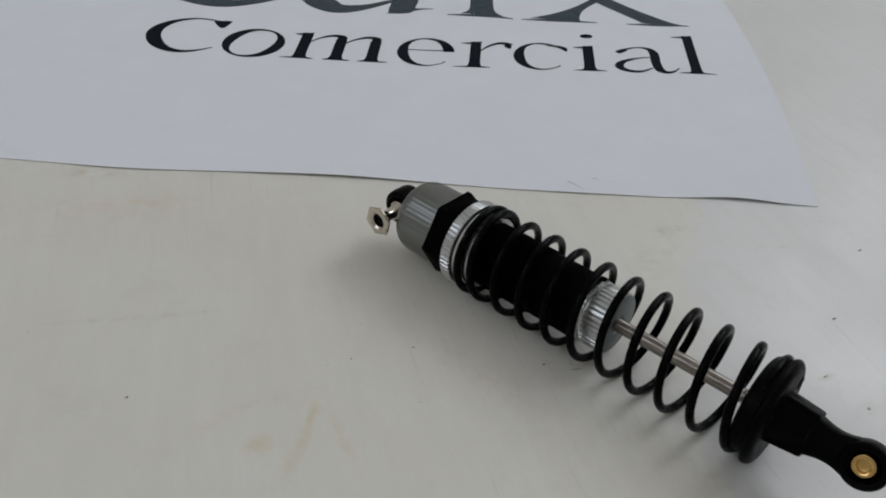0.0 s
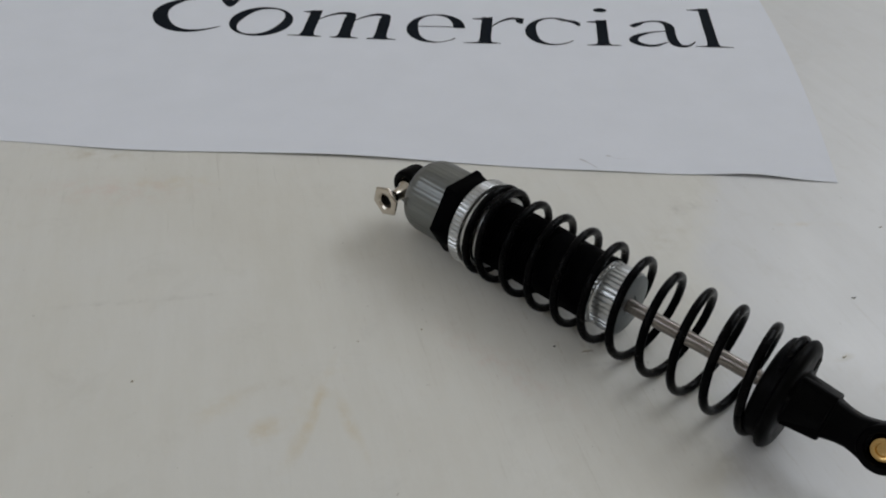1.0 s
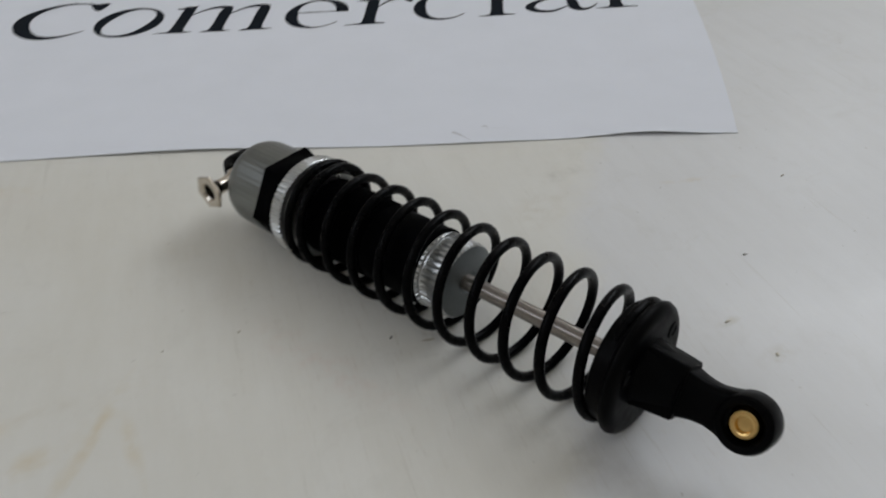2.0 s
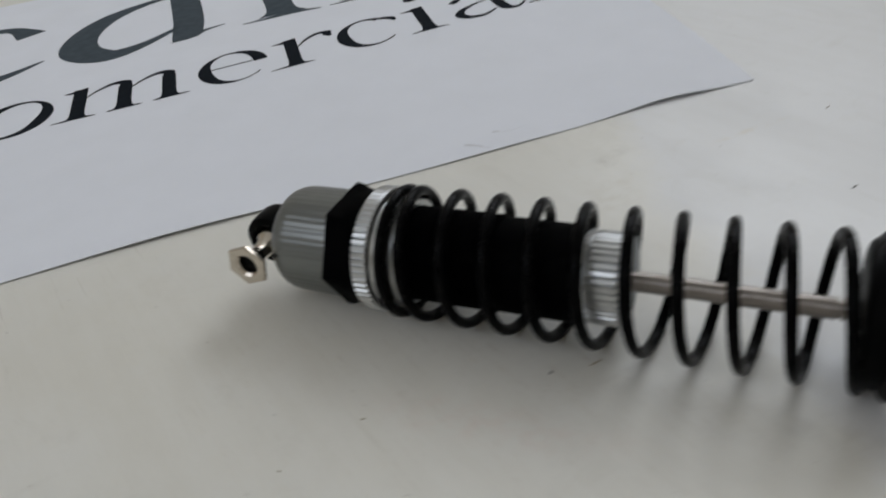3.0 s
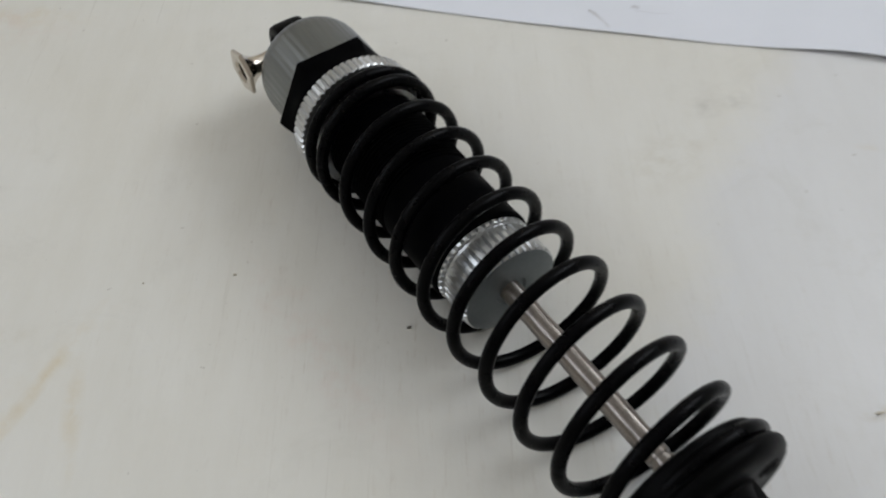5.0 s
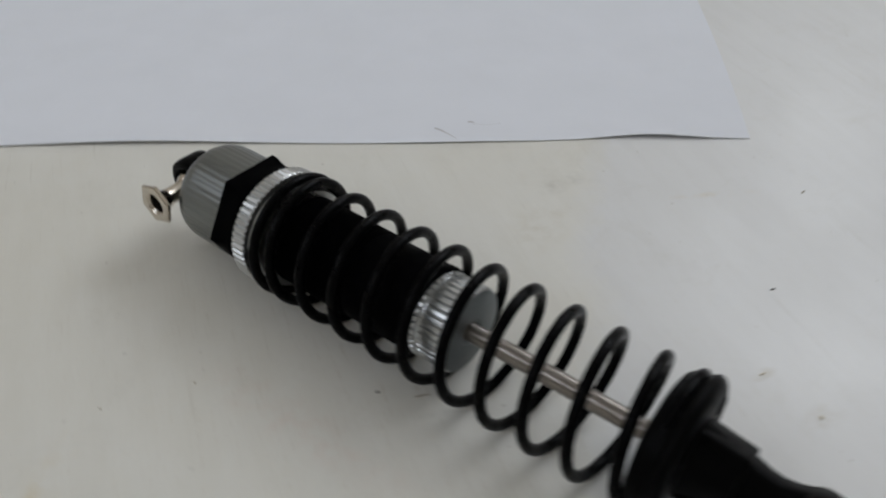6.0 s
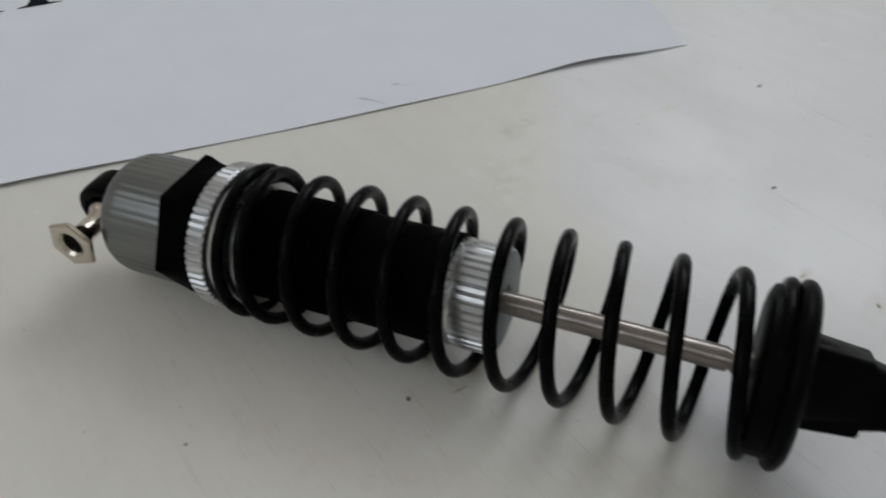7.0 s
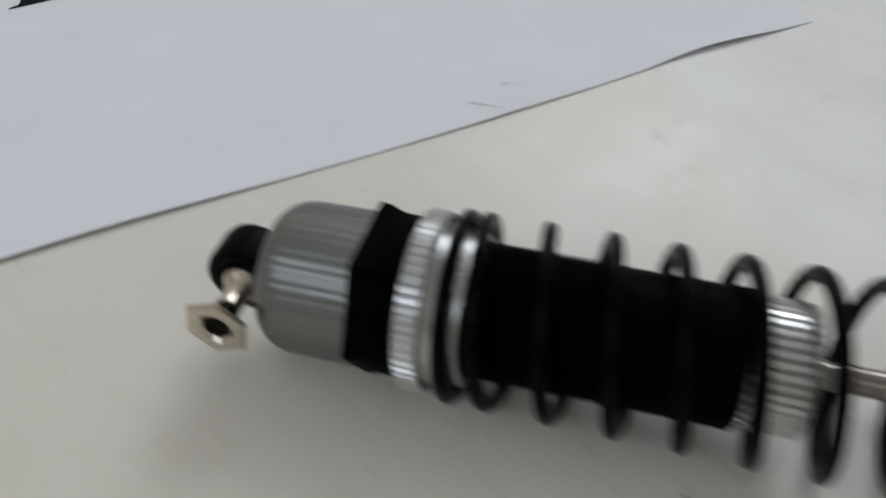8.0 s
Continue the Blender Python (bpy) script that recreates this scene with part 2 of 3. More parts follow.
def tube(path, radius, n=14):
    """A round wire along a list of points in metres, with rounded ends."""
    bm = bmesh.new()
    pts = [Vector(p) for p in path]
    up = Vector((1, 0, 0))
    rings = []
    for i, p in enumerate(pts):
        way = (pts[min(i + 1, len(pts) - 1)] - pts[max(i - 1, 0)]).normalized()
        side = way.cross(up).normalized()
        top = side.cross(way)
        r = radius * (0.75 if i in (0, len(pts) - 1) else 1.0)
        rings.append([bm.verts.new(p + r * (math.cos(2 * math.pi * k / n) * side + math.sin(2 * math.pi * k / n) * top)) for k in range(n)])
    for p, q in zip(rings, rings[1:]):
        for k in range(n):
            bm.faces.new((p[k], p[(k + 1) % n], q[(k + 1) % n], q[k]))
    bm.faces.new(rings[0])
    bm.faces.new(rings[-1])
    return bm


def merge(a, b):
    """Adds the mesh b to a."""
    me = bpy.data.meshes.new("tmp")
    b.to_mesh(me)
    b.free()
    a.from_mesh(me)
    bpy.data.meshes.remove(me)
    return a


# ---- the room ----
def slab(name, a, b, material):
    return tagged(mesh_object(name, box(bmesh.new(), a, b), material), kind="structure")


X0, X1, Y0, Y1, Z0, Z1 = -1.6, 1.6, -1.6, 2.2, -0.75, 2.45
tagged(slab("floor", (X0 - 0.1, Y0 - 0.1, Z0 - 0.1), (X1 + 0.1, Y1 + 0.1, Z0), FLOOR), "plain tiled floor under the table", "floor")
tagged(slab("ceiling", (X0 - 0.1, Y0 - 0.1, Z1), (X1 + 0.1, Y1 + 0.1, Z1 + 0.1), CEILING), "plain white plaster ceiling", "ceiling")
tagged(slab("wall_south", (X0 - 0.1, Y0 - 0.1, Z0), (X1 + 0.1, Y0, Z1), WALL), "plain pale plaster wall", "wall")
tagged(slab("wall_north", (X0 - 0.1, Y1, Z0), (X1 + 0.1, Y1 + 0.1, Z1), WALL), "plain pale plaster wall", "wall")


def wall_with_window(name, a, b, lo, hi, zlo, zhi, along):
    """A wall from corner a to corner b, open from lo to hi along x or y, between two heights."""
    bm = bmesh.new()
    for u0, u1, z0, z1 in ((a[along], lo, a[2], b[2]), (hi, b[along], a[2], b[2]), (lo, hi, a[2], zlo), (lo, hi, zhi, b[2])):
        p, q = list(a), list(b)
        p[along], q[along], p[2], q[2] = u0, u1, z0, z1
        box(bm, p, q)
    return tagged(mesh_object(name, bm, WALL), "plain pale plaster wall with a window opening", "wall", kind="structure")


def window(name, a, b, along):
    """A painted frame that fills the opening from corner a to corner b."""
    ob = tagged(new(name), "white painted window frame, unseen, around an area lamp", "window", kind="structure")
    bm = bmesh.new()
    w = 0.04
    for u0, u1, z0, z1 in ((a[along], a[along] + w, a[2], b[2]), (b[along] - w, b[along], a[2], b[2]),
                           (a[along] + w, b[along] - w, a[2], a[2] + w), (a[along] + w, b[along] - w, b[2] - w, b[2])):
        p, q = list(a), list(b)
        p[along], q[along], p[2], q[2] = u0, u1, z0, z1
        box(bm, p, q)
    part("window_frame", bm, FRAME_PAINT, ob, smooth=None)


wall_with_window("wall_east", (X1, Y0, Z0), (X1 + 0.1, Y1, Z1), 0.0, 1.6, 0.95, 2.25, 1)
window("window_1", (X1 + 0.06, 0.0, 0.95), (X1 + 0.1, 1.6, 2.25), 1)
# unseen west opening and frame, added to hold the fill lamp
wall_with_window("wall_west", (X0 - 0.1, Y0, Z0), (X0, Y1, Z1), -0.90, 0.90, 0.95, 2.15, 1)
window("fill_window", (X0 - 0.1, -0.90, 0.95), (X0 - 0.06, 0.90, 2.15), 1)

# ---- the table ----
table = tagged(new("table"), "white painted table with a worn, stained and brushed top", "table")
table.location = (0, 0, Z0)
TX, TY, TT = 0.62, 0.45, 0.03
top = part("table_top", box(bmesh.new(), (0.05 - TX, 0.12 - TY, -Z0 - TT), (0.05 + TX, 0.12 + TY, -Z0), 0.004), TABLE, table)
for sx in (-1, 1):
    for sy in (-1, 1):
        part("leg", box(bmesh.new(), (sx * 0.55 + 0.02, sy * 0.38 + 0.09, 0), (sx * 0.55 + 0.08, sy * 0.38 + 0.15, -Z0 - TT), 0.003), FRAME_PAINT, table)
for sy in (-1, 1):
    part("apron", box(bmesh.new(), (-0.47, sy * 0.38 + 0.11, -Z0 - TT - 0.08), (0.57, sy * 0.38 + 0.13, -Z0 - TT), 0.002), FRAME_PAINT, table)

# ---- the printed sheet ----
PC = Vector((8.938 * CM, 3.867 * CM, 0))
EDGE = radians(-16.42)
ED, UP = Vector((math.cos(EDGE), math.sin(EDGE), 0)), Vector((-math.sin(EDGE), math.cos(EDGE), 0))
SHEET_W, SHEET_H = 29.7, 21.0


def smoothstep(a, b, x):
    t = min(1.0, max(0.0, (x - a) / (b - a)))
    return t * t * (3 - 2 * t)


def bell(x, at, wide):
    return math.exp(-((x - at) / wide) ** 2)


def lift(u, v):
    """How far the sheet stands off the table, in centimetres."""
    near = math.exp(-max(v, 0) / 1.8)
    return 0.006 + near * (0.055 * bell(u, -12, 2.4) + 0.07 * bell(u, -1.9, 1.1) + 0.02 * bell(u, -17.5, 1.5) + 0.02 * bell(u, -6.0, 1.6))


def spread(u, v):
    return smoothstep(-14, 0, u) * (0.19 * v - 0.0052 * v * v if v < 18 else 1.735)


def on_sheet(u, v, h=0.0):
    """The place of a point of the sheet: u along its near edge from its corner (to the left below zero), v away from that edge."""
    bow = (0.06 * bell(u, -12, 2.2) + 0.10 * bell(u, -2.3, 1.2) - 0.15 * bell(u, -17.5, 2.0) - 0.04 * bell(u, -7, 2)) * math.exp(-max(v, 0) / 1.5)
    return PC + ((u + spread(u, v)) * ED + (v + bow) * UP) * CM + Vector((0, 0, (lift(u, v) + h) * CM))


def sheet_mesh():
    bm = bmesh.new()
    nu, nv = 150, 70
    us = [-SHEET_W * (1 - i / nu) for i in range(nu + 1)]
    vs = [SHEET_H * (j / nv) ** 1.5 for j in range(nv + 1)]
    grids = []
    for h in (0.0, 0.011):
        grids.append([[bm.verts.new(on_sheet(u, v, h)) for v in vs] for u in us])
    lo, hi = grids
    for i in range(nu):
        for j in range(nv):
            bm.faces.new((hi[i][j], hi[i + 1][j], hi[i + 1][j + 1], hi[i][j + 1]))
            bm.faces.new((lo[i][j], lo[i][j + 1], lo[i + 1][j + 1], lo[i + 1][j]))
    for i in range(nu):
        for j in (0, nv):
            bm.faces.new((lo[i][j], lo[i + 1][j], hi[i + 1][j], hi[i][j]))
    for j in range(nv):
        for i in (0, nu):
            bm.faces.new((lo[i][j], hi[i][j], hi[i][j + 1], lo[i][j + 1]))
    return bm


sheet = tagged(new("paper_sheet"), "white printed paper sheet lying slightly curled on the table", "paper")
part("sheet", sheet_mesh(), PAPER, sheet, smooth=50)


# ---- the print: flat strokes of ink ----
def curve_points(keys, steps=10):
    """A smooth line through keys of (x, y, width)."""
    k = [keys[0], *keys, keys[-1]]
    out = []
    for a, b, c, d in zip(k, k[1:], k[2:], k[3:]):
        for i in range(steps):
            t = i / steps
            out.append(tuple(0.5 * (2 * q + (r - p) * t + (2 * p - 5 * q + 4 * r - s) * t * t + (3 * q - p - 3 * r + s) * t ** 3) for p, q, r, s in zip(a, b, c, d)))
    out.append(tuple(keys[-1]))
    return out


def word_place(x, y):
    """A point of the small word, y above its base line, on the sheet."""
    rise = 7.18 + 0.95 * smoothstep(-13.5, 1.5, x) + 0.1 * smoothstep(-19, -12, x)
    grow = 1.0 + 0.05 * smoothstep(-12, 0, x)
    lean = 0.01 + 0.11 * smoothstep(-16, 0, x)
    v = (rise + y * grow) * (0.992 - 0.0135 * (x + 19) / 19)
    u = 1.0075 * (x + y * lean) - 0.11
    return u - spread(u, v), v


def plain_place(x, y):
    x, y = 1.0075 * x - 0.11, y * (0.992 - 0.0135 * (x + 19) / 19)
    return x - spread(x, y), y


def put_strip(bm, rows, place):
    last = None
    for a, b in rows:
        here = [bm.verts.new(on_sheet(*place(*q), 0.0155)) for q in (a, b)]
        if last:
            bm.faces.new((last[0], last[1], here[1], here[0]))
        last = here


def stroke(bm, keys, place, steps=10, pen=None):
    """A stroke of changing width. pen: the direction in which its width lies (otherwise across the line)."""
    pts = curve_points(keys, steps)
    rows = []
    for i, (x, y, w) in enumerate(pts):
        a, b = pts[max(i - 1, 0)], pts[min(i + 1, len(pts) - 1)]
        d = Vector((b[0] - a[0], b[1] - a[1]))
        d = d.normalized() if d.length > 1e-9 else Vector((1, 0))
        n = Vector(pen) if pen else Vector((-d.y, d.x))
        rows.append(((x + n.x * w / 2, y + n.y * w / 2), (x - n.x * w / 2, y - n.y * w / 2)))
    put_strip(bm, rows, place)


def ring_stroke(bm, cx, cy, rx, ry, thick, thin, stress, start, end, place, taper=0.0):
    """A bowl: an oval line that is thick across the stress angle and thin along it (degrees)."""
    rows = []
    n = 48
    for i in range(n + 1):
        f = i / n
        a = radians(start + (end - start) * f)
        w = thin + (thick - thin) * abs(math.cos(a - radians(stress))) ** 1.6
        if taper:
            w *= 1 - (1 - taper) * smoothstep(0.8, 1.0, f)
        ca, sa = math.cos(a), math.sin(a)
        rows.append(((cx + rx * ca, cy + ry * sa), (cx + (rx - w) * ca, cy + (ry - w * 0.85) * sa)))
    put_strip(bm, rows, place)


def stem(bm, x, y0, y1, w, place, left, right, flag=0.0, lean=0.0):
    """An upright with a bracketed foot from left to right, and a flag at its top."""
    stroke(bm, [(x, y0, w * 1.9), (x, y0 + 0.10, w * 1.4), (x, y0 + 0.24, w * 1.12), (x, y0 + 0.5, w), (x + lean, (y0 + y1) / 2, w), (x + lean, y1, w * 0.98)], place, 6, pen=(1, 0))
    if right > left:
        stroke(bm, [(left, y0 + 0.03, 0.03), (x - w * 0.8, y0 + 0.055, 0.10), (x, y0 + 0.07, 0.14), (x + w * 0.8, y0 + 0.055, 0.10), (right, y0 + 0.03, 0.03)], place, 6, pen=(0, 1))
    if flag:
        stroke(bm, [(x - flag, y1 - 0.15, 0.05), (x - w * 0.5, y1 - 0.16, 0.17), (x + w * 0.49, y1 - 0.06, 0.22)], place, 6, pen=(0, 1))


def letter(build, place, material, name="letter"):
    bm = bmesh.new()
    build(bm, place)
    return part(name, bm, material, sheet, smooth=None)


def letter_C(bm, p):
    stroke(bm, [(-17.0, 2.78, 0.05), (-17.45, 2.93, 0.10), (-18.0, 2.97, 0.13), (-18.6, 2.65, 0.24), (-18.97, 2.05, 0.40), (-19.0, 1.4, 0.48), (-18.72, 0.72, 0.46),
                (-18.3, 0.27, 0.34), (-17.8, 0.10, 0.22), (-17.3, 0.24, 0.12), (-16.85, 0.58, 0.04)], p)
    stroke(bm, [(-17.35, 2.80, 0.10), (-17.05, 2.60, 0.62), (-16.88, 2.62, 0.62), (-16.76, 2.86, 0.08)], p, 6, pen=(0, 1))


def letter_o(bm, p):
    ring_stroke(bm, -15.72, 1.13, 1.0, 1.22, 0.40, 0.12, -28, 0, 360, p)


def letter_m(bm, p):
    stem(bm, -14.02, 0, 2.2, 0.37, p, -14.62, -13.55, 0.42)
    for x, foot in ((-12.86, -12.4), (-11.72, -11.2)):
        stem(bm, x, 0, 1.75, 0.37, p, x - 0.42, foot)
        stroke(bm, [(x - 1.08, 1.28, 0.05), (x - 0.75, 1.75, 0.09), (x - 0.35, 2.05, 0.19), (x - 0.02, 1.98, 0.30), (x + 0.0, 1.7, 0.32)], p)


def letter_e(bm, p):
    ring_stroke(bm, -10.14, 1.15, 0.95, 1.2, 0.38, 0.11, 195, 2, 318, p, 0.3)
    stroke(bm, [(-10.9, 1.27, 0.07), (-10.1, 1.27, 0.07), (-9.2, 1.27, 0.07)], p, 4, pen=(0, 1))
    stroke(bm, [(-9.42, 1.27, 0.26), (-9.42, 1.5, 0.26), (-9.5, 1.8, 0.2)], p, 4, pen=(1, 0))


def letter_r(bm, p):
    stem(bm, -8.42, 0, 2.2, 0.37, p, -9.12, -7.9, 0.5)
    stroke(bm, [(-8.3, 1.3, 0.05), (-8.0, 1.8, 0.10), (-7.65, 2.1, 0.18), (-7.35, 2.08, 0.2), (-7.18, 2.0, 0.1)], p)
    stroke(bm, [(-7.45, 1.98, 0.3), (-7.28, 1.9, 0.5), (-7.2, 1.92, 0.4)], p, 5, pen=(0, 1))


def letter_c(bm, p):
    ring_stroke(bm, -6.34, 1.1, 0.92, 1.15, 0.38, 0.12, 190, 58, 318, p, 0.25)
    stroke(bm, [(-5.95, 2.02, 0.1), (-5.65, 1.9, 0.26), (-5.48, 1.72, 0.36), (-5.4, 1.7, 0.2)], p, 6, pen=(0, 1))


def letter_i(bm, p):
    stem(bm, -4.62, 0, 2.1, 0.37, p, -5.18, -4.05, 0.5)
    ring_stroke(bm, -4.62, 3.0, 0.23, 0.19, 0.23, 0.23, 0, 0, 360, p)


def letter_a(bm, p):
    stroke(bm, [(-3.62, 1.62, 0.22), (-3.45, 1.78, 0.26), (-3.2, 2.0, 0.12), (-2.85, 2.12, 0.10), (-2.5, 2.0, 0.22), (-2.36, 1.6, 0.32), (-2.36, 0.9, 0.32), (-2.28, 0.3, 0.32),
                (-2.05, 0.1, 0.2), (-1.8, 0.22, 0.1), (-1.62, 0.5, 0.04)], p)
    stroke(bm, [(-2.42, 1.32, 0.06), (-2.95, 1.18, 0.10), (-3.45, 0.88, 0.22), (-3.62, 0.5, 0.30), (-3.4, 0.18, 0.22), (-2.95, 0.1, 0.15), (-2.5, 0.42, 0.05)], p)


def letter_l(bm, p):
    stem(bm, -0.98, 0, 3.3, 0.35, p, -1.58, -0.35, 0.55)


def set_at(dx, dy):
    """The small word's place with a letter's own set: nudged along and off the base line."""
    return lambda x, y: word_place(x + dx, y + dy)


for make, dx, dy in ((letter_C, 0.0, -0.12), (letter_o, 0.05, -0.10), (letter_m, -0.03, -0.04), (letter_e, 0.10, -0.12), (letter_r, 0.03, -0.14),
                     (letter_c, 0.16, -0.14), (letter_i, 0.09, -0.16), (letter_a, 0.09, -0.18), (letter_l, 0.0, -0.10)):
    letter(make, set_at(dx, dy), INK)


# the large mark above the word: plain slate-grey shapes
def mark_bowl(bm, p):
    stroke(bm, [(-15.95, 16.1, 1.0), (-16.7, 17.3, 0.5), (-17.8, 17.4, 0.7), (-19.3, 16.2, 1.2), (-19.85, 14.4, 1.4), (-19.2, 12.65, 1.2), (-17.7, 11.75, 0.9), (-16.4, 12.1, 0.5), (-15.3, 12.9, 0.10)], p)


def mark_half_bowl(bm, p):
    stroke(bm, [(-10.9, 17.2, 0.3), (-12.0, 17.2, 0.4), (-13.4, 16.2, 0.8), (-14.2, 14.6, 1.05), (-14.25, 13.0, 1.2), (-13.45, 12.0, 1.0), (-12.4, 12.3, 0.5), (-11.2, 13.4, 0.18)], p)
    stroke(bm, [(-10.9, 17.3, 1.0), (-10.9, 14.0, 1.0), (-11.05, 12.2, 0.9), (-11.2, 11.9, 0.5)], p, 8, pen=(1, 0))
    stroke(bm, [(-11.55, 11.82, 0.05), (-10.9, 12.15, 0.5), (-10.4, 12.45, 0.2), (-9.84, 12.6, 0.06)], p, 8, pen=(0, 1))


def mark_post(bm, p):
    stroke(bm, [(-7.95, 17.2, 0.9), (-7.95, 14.0, 0.9), (-7.98, 12.8, 1.0), (-8.0, 12.35, 1.6)], p, 8, pen=(1, 0))
    stroke(bm, [(-9.3, 12.1, 0.08), (-8.4, 12.2, 0.24), (-7.6, 12.25, 0.28), (-6.8, 12.1, 0.08)], p, 8, pen=(0, 1))


def mark_cross(bm, p):
    stroke(bm, [(-5.2, 12.35, 1.9), (-4.75, 12.9, 1.1), (-4.1, 13.8, 0.5), (-3.1, 15.2, 0.45), (-2.0, 17.0, 0.5)], p, 8, pen=(1, 0))
    stroke(bm, [(-6.5, 12.12, 0.06), (-5.2, 12.25, 0.26), (-3.65, 12.3, 0.08)], p, 8, pen=(0, 1))
    stroke(bm, [(-1.2, 12.6, 1.5), (-1.7, 13.1, 1.15), (-3.0, 14.8, 1.0), (-4.6, 17.2, 1.0)], p, 8, pen=(1, 0))
    stroke(bm, [(-2.55, 12.36, 0.06), (-1.4, 12.5, 0.26), (-0.25, 12.6, 0.06)], p, 8, pen=(0, 1))


for make in (mark_bowl, mark_half_bowl, mark_post, mark_cross):
    letter(make, plain_place, GREY_INK, "printed_shape")


def pencil_mark(bm, p):
    stroke(bm, [(-6.37, 0.50, 0.04), (-6.25, 0.42, 0.055), (-6.12, 0.30, 0.03), (-5.92, 0.10, 0.012)], p)


def pencil_tick(bm, p):
    stroke(bm, [(-5.72, 0.70, 0.03), (-5.66, 0.72, 0.06), (-5.58, 0.68, 0.02)], p)
    stroke(bm, [(-5.62, 0.62, 0.010), (-5.3, 0.60, 0.008), (-5.0, 0.66, 0.004)], p)


letter(pencil_mark, lambda x, y: (x, y), PENCIL, "pencil_mark")
letter(pencil_tick, lambda x, y: (x, y), PENCIL, "pencil_mark")

# ---- the shock absorber ----
AXIS = Vector((0.5242, -0.8515, 0.0119)).normalized()
RISE = (Vector((0, 0, 1)) - AXIS * AXIS.z).normalized()
SIDE = RISE.cross(AXIS)
shock = tagged(new("shock_absorber"), "black coil-over shock absorber with silver knurled collars, lying on the table", "shock absorber")
shock.matrix_world = Matrix.Translation((-0.935 * CM, 3.343 * CM, 0.908 * CM)) @ Matrix((AXIS, SIDE, RISE)).transposed().to_4x4()


# cap with fine lengthwise lines
cap = part("cap", lathe([(-1.0, 0.0), (-1.0, 0.545), (-0.988, 0.605), (-0.95, 0.67), (-0.885, 0.727), (-0.80, 0.764), (-0.71, 0.782), (-0.66, 0.785), (0.0, 0.785), (0.02, 0.785), (0.02, 0.0)],
                  240, lambda s, r, k: r - (0.005 if (k % 5 >= 3 and r > 0.63) else 0.0)), GUNMETAL, shock, "grey aluminium cap with fine lengthwise lines", 25)
# hexagonal nut
HEX_R, HEX_TURN = 0.893, radians(60.5)
hexa = bmesh.new()
loops = []
for s, r, soft in ((0.0, 0.80, 0.0), (0.015, 0.900, 0.0), (0.12, 0.893, 0.0), (0.21, 0.852, 0.35), (0.32, 0.82, 0.85), (0.44, 0.80, 1.0), (0.495, 0.78, 1.0)):
    loop = []
    for k in range(36):
        a = HEX_TURN + 2 * math.pi * k / 36
        t = (k % 6) / 6
        flat = r * math.cos(math.pi / 6) / math.cos((t - 0.5) * math.pi / 3)
        q = flat * (1 - soft) + r * soft
        loop.append(hexa.verts.new((s * U, q * U * math.cos(a), q * U * math.sin(a))))
    loops.append(loop)
for p, q in zip(loops, loops[1:]):
    for k in range(36):
        hexa.faces.new((p[k], p[(k + 1) % 36], q[(k + 1) % 36], q[k]))
hexa.faces.new(loops[0])
hexa.faces.new(loops[-1])
part("hex_nut", hexa, BLACK, shock, "black hexagonal nut", 25)
# threaded body
prof = [(0.30, 0.0), (0.30, 0.62)]
s = 0.42
while s < 2.35:
    prof += [(s, 0.635), (s + 0.018, 0.668), (s + 0.034, 0.668), (s + 0.052, 0.635)]
    s += 0.062
prof += [(2.40, 0.648), (3.42, 0.648), (3.45, 0.655), (3.51, 0.655), (3.54, 0.63), (3.54, 0.0)]
part("threaded_body", lathe(prof, 72), BLACK, shock, "black threaded cylinder body", 20)
# spring adjuster
def ribs(per, depth, least):
    """Rounded ribs with narrow grooves, per steps each, on radii above least."""
    return lambda s, r, k: r - (depth * max(0.0, math.cos(2 * math.pi * k / per)) ** 1.5 if r > least else 0.0)


nut = part("adjuster_nut", lathe([(0.495, 0.60), (0.495, 0.865), (0.505, 0.89), (0.52, 0.905), (0.53, 0.905), (0.705, 0.905), (0.715, 0.905), (0.735, 0.89), (0.745, 0.86), (0.745, 0.80),
                                  (0.78, 0.780), (1.06, 0.770), (1.09, 0.75), (1.09, 0.66)], 420, ribs(7, 0.031, 0.855)), SILVER, shock, "bright knurled aluminium adjuster nut", 28)
# coil spring
WIRE_R, COIL_R, PITCH = 0.077, 0.876, 0.597
path = []
steps = 800
for i in range(steps + 1):
    # turns counted from the first free one; the end turns close up against the nut and the seat
    turn = -2.3 + (9.3 + 2.3) * i / steps
    s = 1.685 + PITCH * turn + 0.14 * max(0.0, turn - 8.2)
    if turn < -1:
        s = 1.685 - PITCH + (turn + 1) * PITCH * 0.33
    s = 6.895 - math.log(1 + math.exp(12 * (6.895 - s))) / 12
    a = radians(62) + 2 * math.pi * turn
    ring = COIL_R - 0.5 * max(0.0, turn - 9.0)
    path.append((s * U, ring * U * math.cos(a), ring * U * math.sin(a)))
part("coil_spring", tube(path, WIRE_R * U), WIRE, shock, "black coated coil spring", 60)
# lower collar
collar = part("lower_collar", lathe([(3.545, 0.50), (3.545, 0.60), (3.555, 0.615), (3.565, 0.622), (3.60, 0.622), (3.61, 0.615), (3.62, 0.585), (3.655, 0.585), (3.665, 0.605), (3.675, 0.612), (3.685, 0.612),
                                     (4.02, 0.612), (4.035, 0.612), (4.075, 0.602), (4.09, 0.585), (4.09, 0.52)], 320, ribs(8, 0.036, 0.601)), SILVER, shock, "bright fluted aluminium collar", 28)
part("collar_face", lathe([(4.01, 0.585), (4.094, 0.585), (4.10, 0.575), (4.10, 0.20), (4.08, 0.19), (4.08, 0.12)], 64), FACE, collar, "flat grey end face")
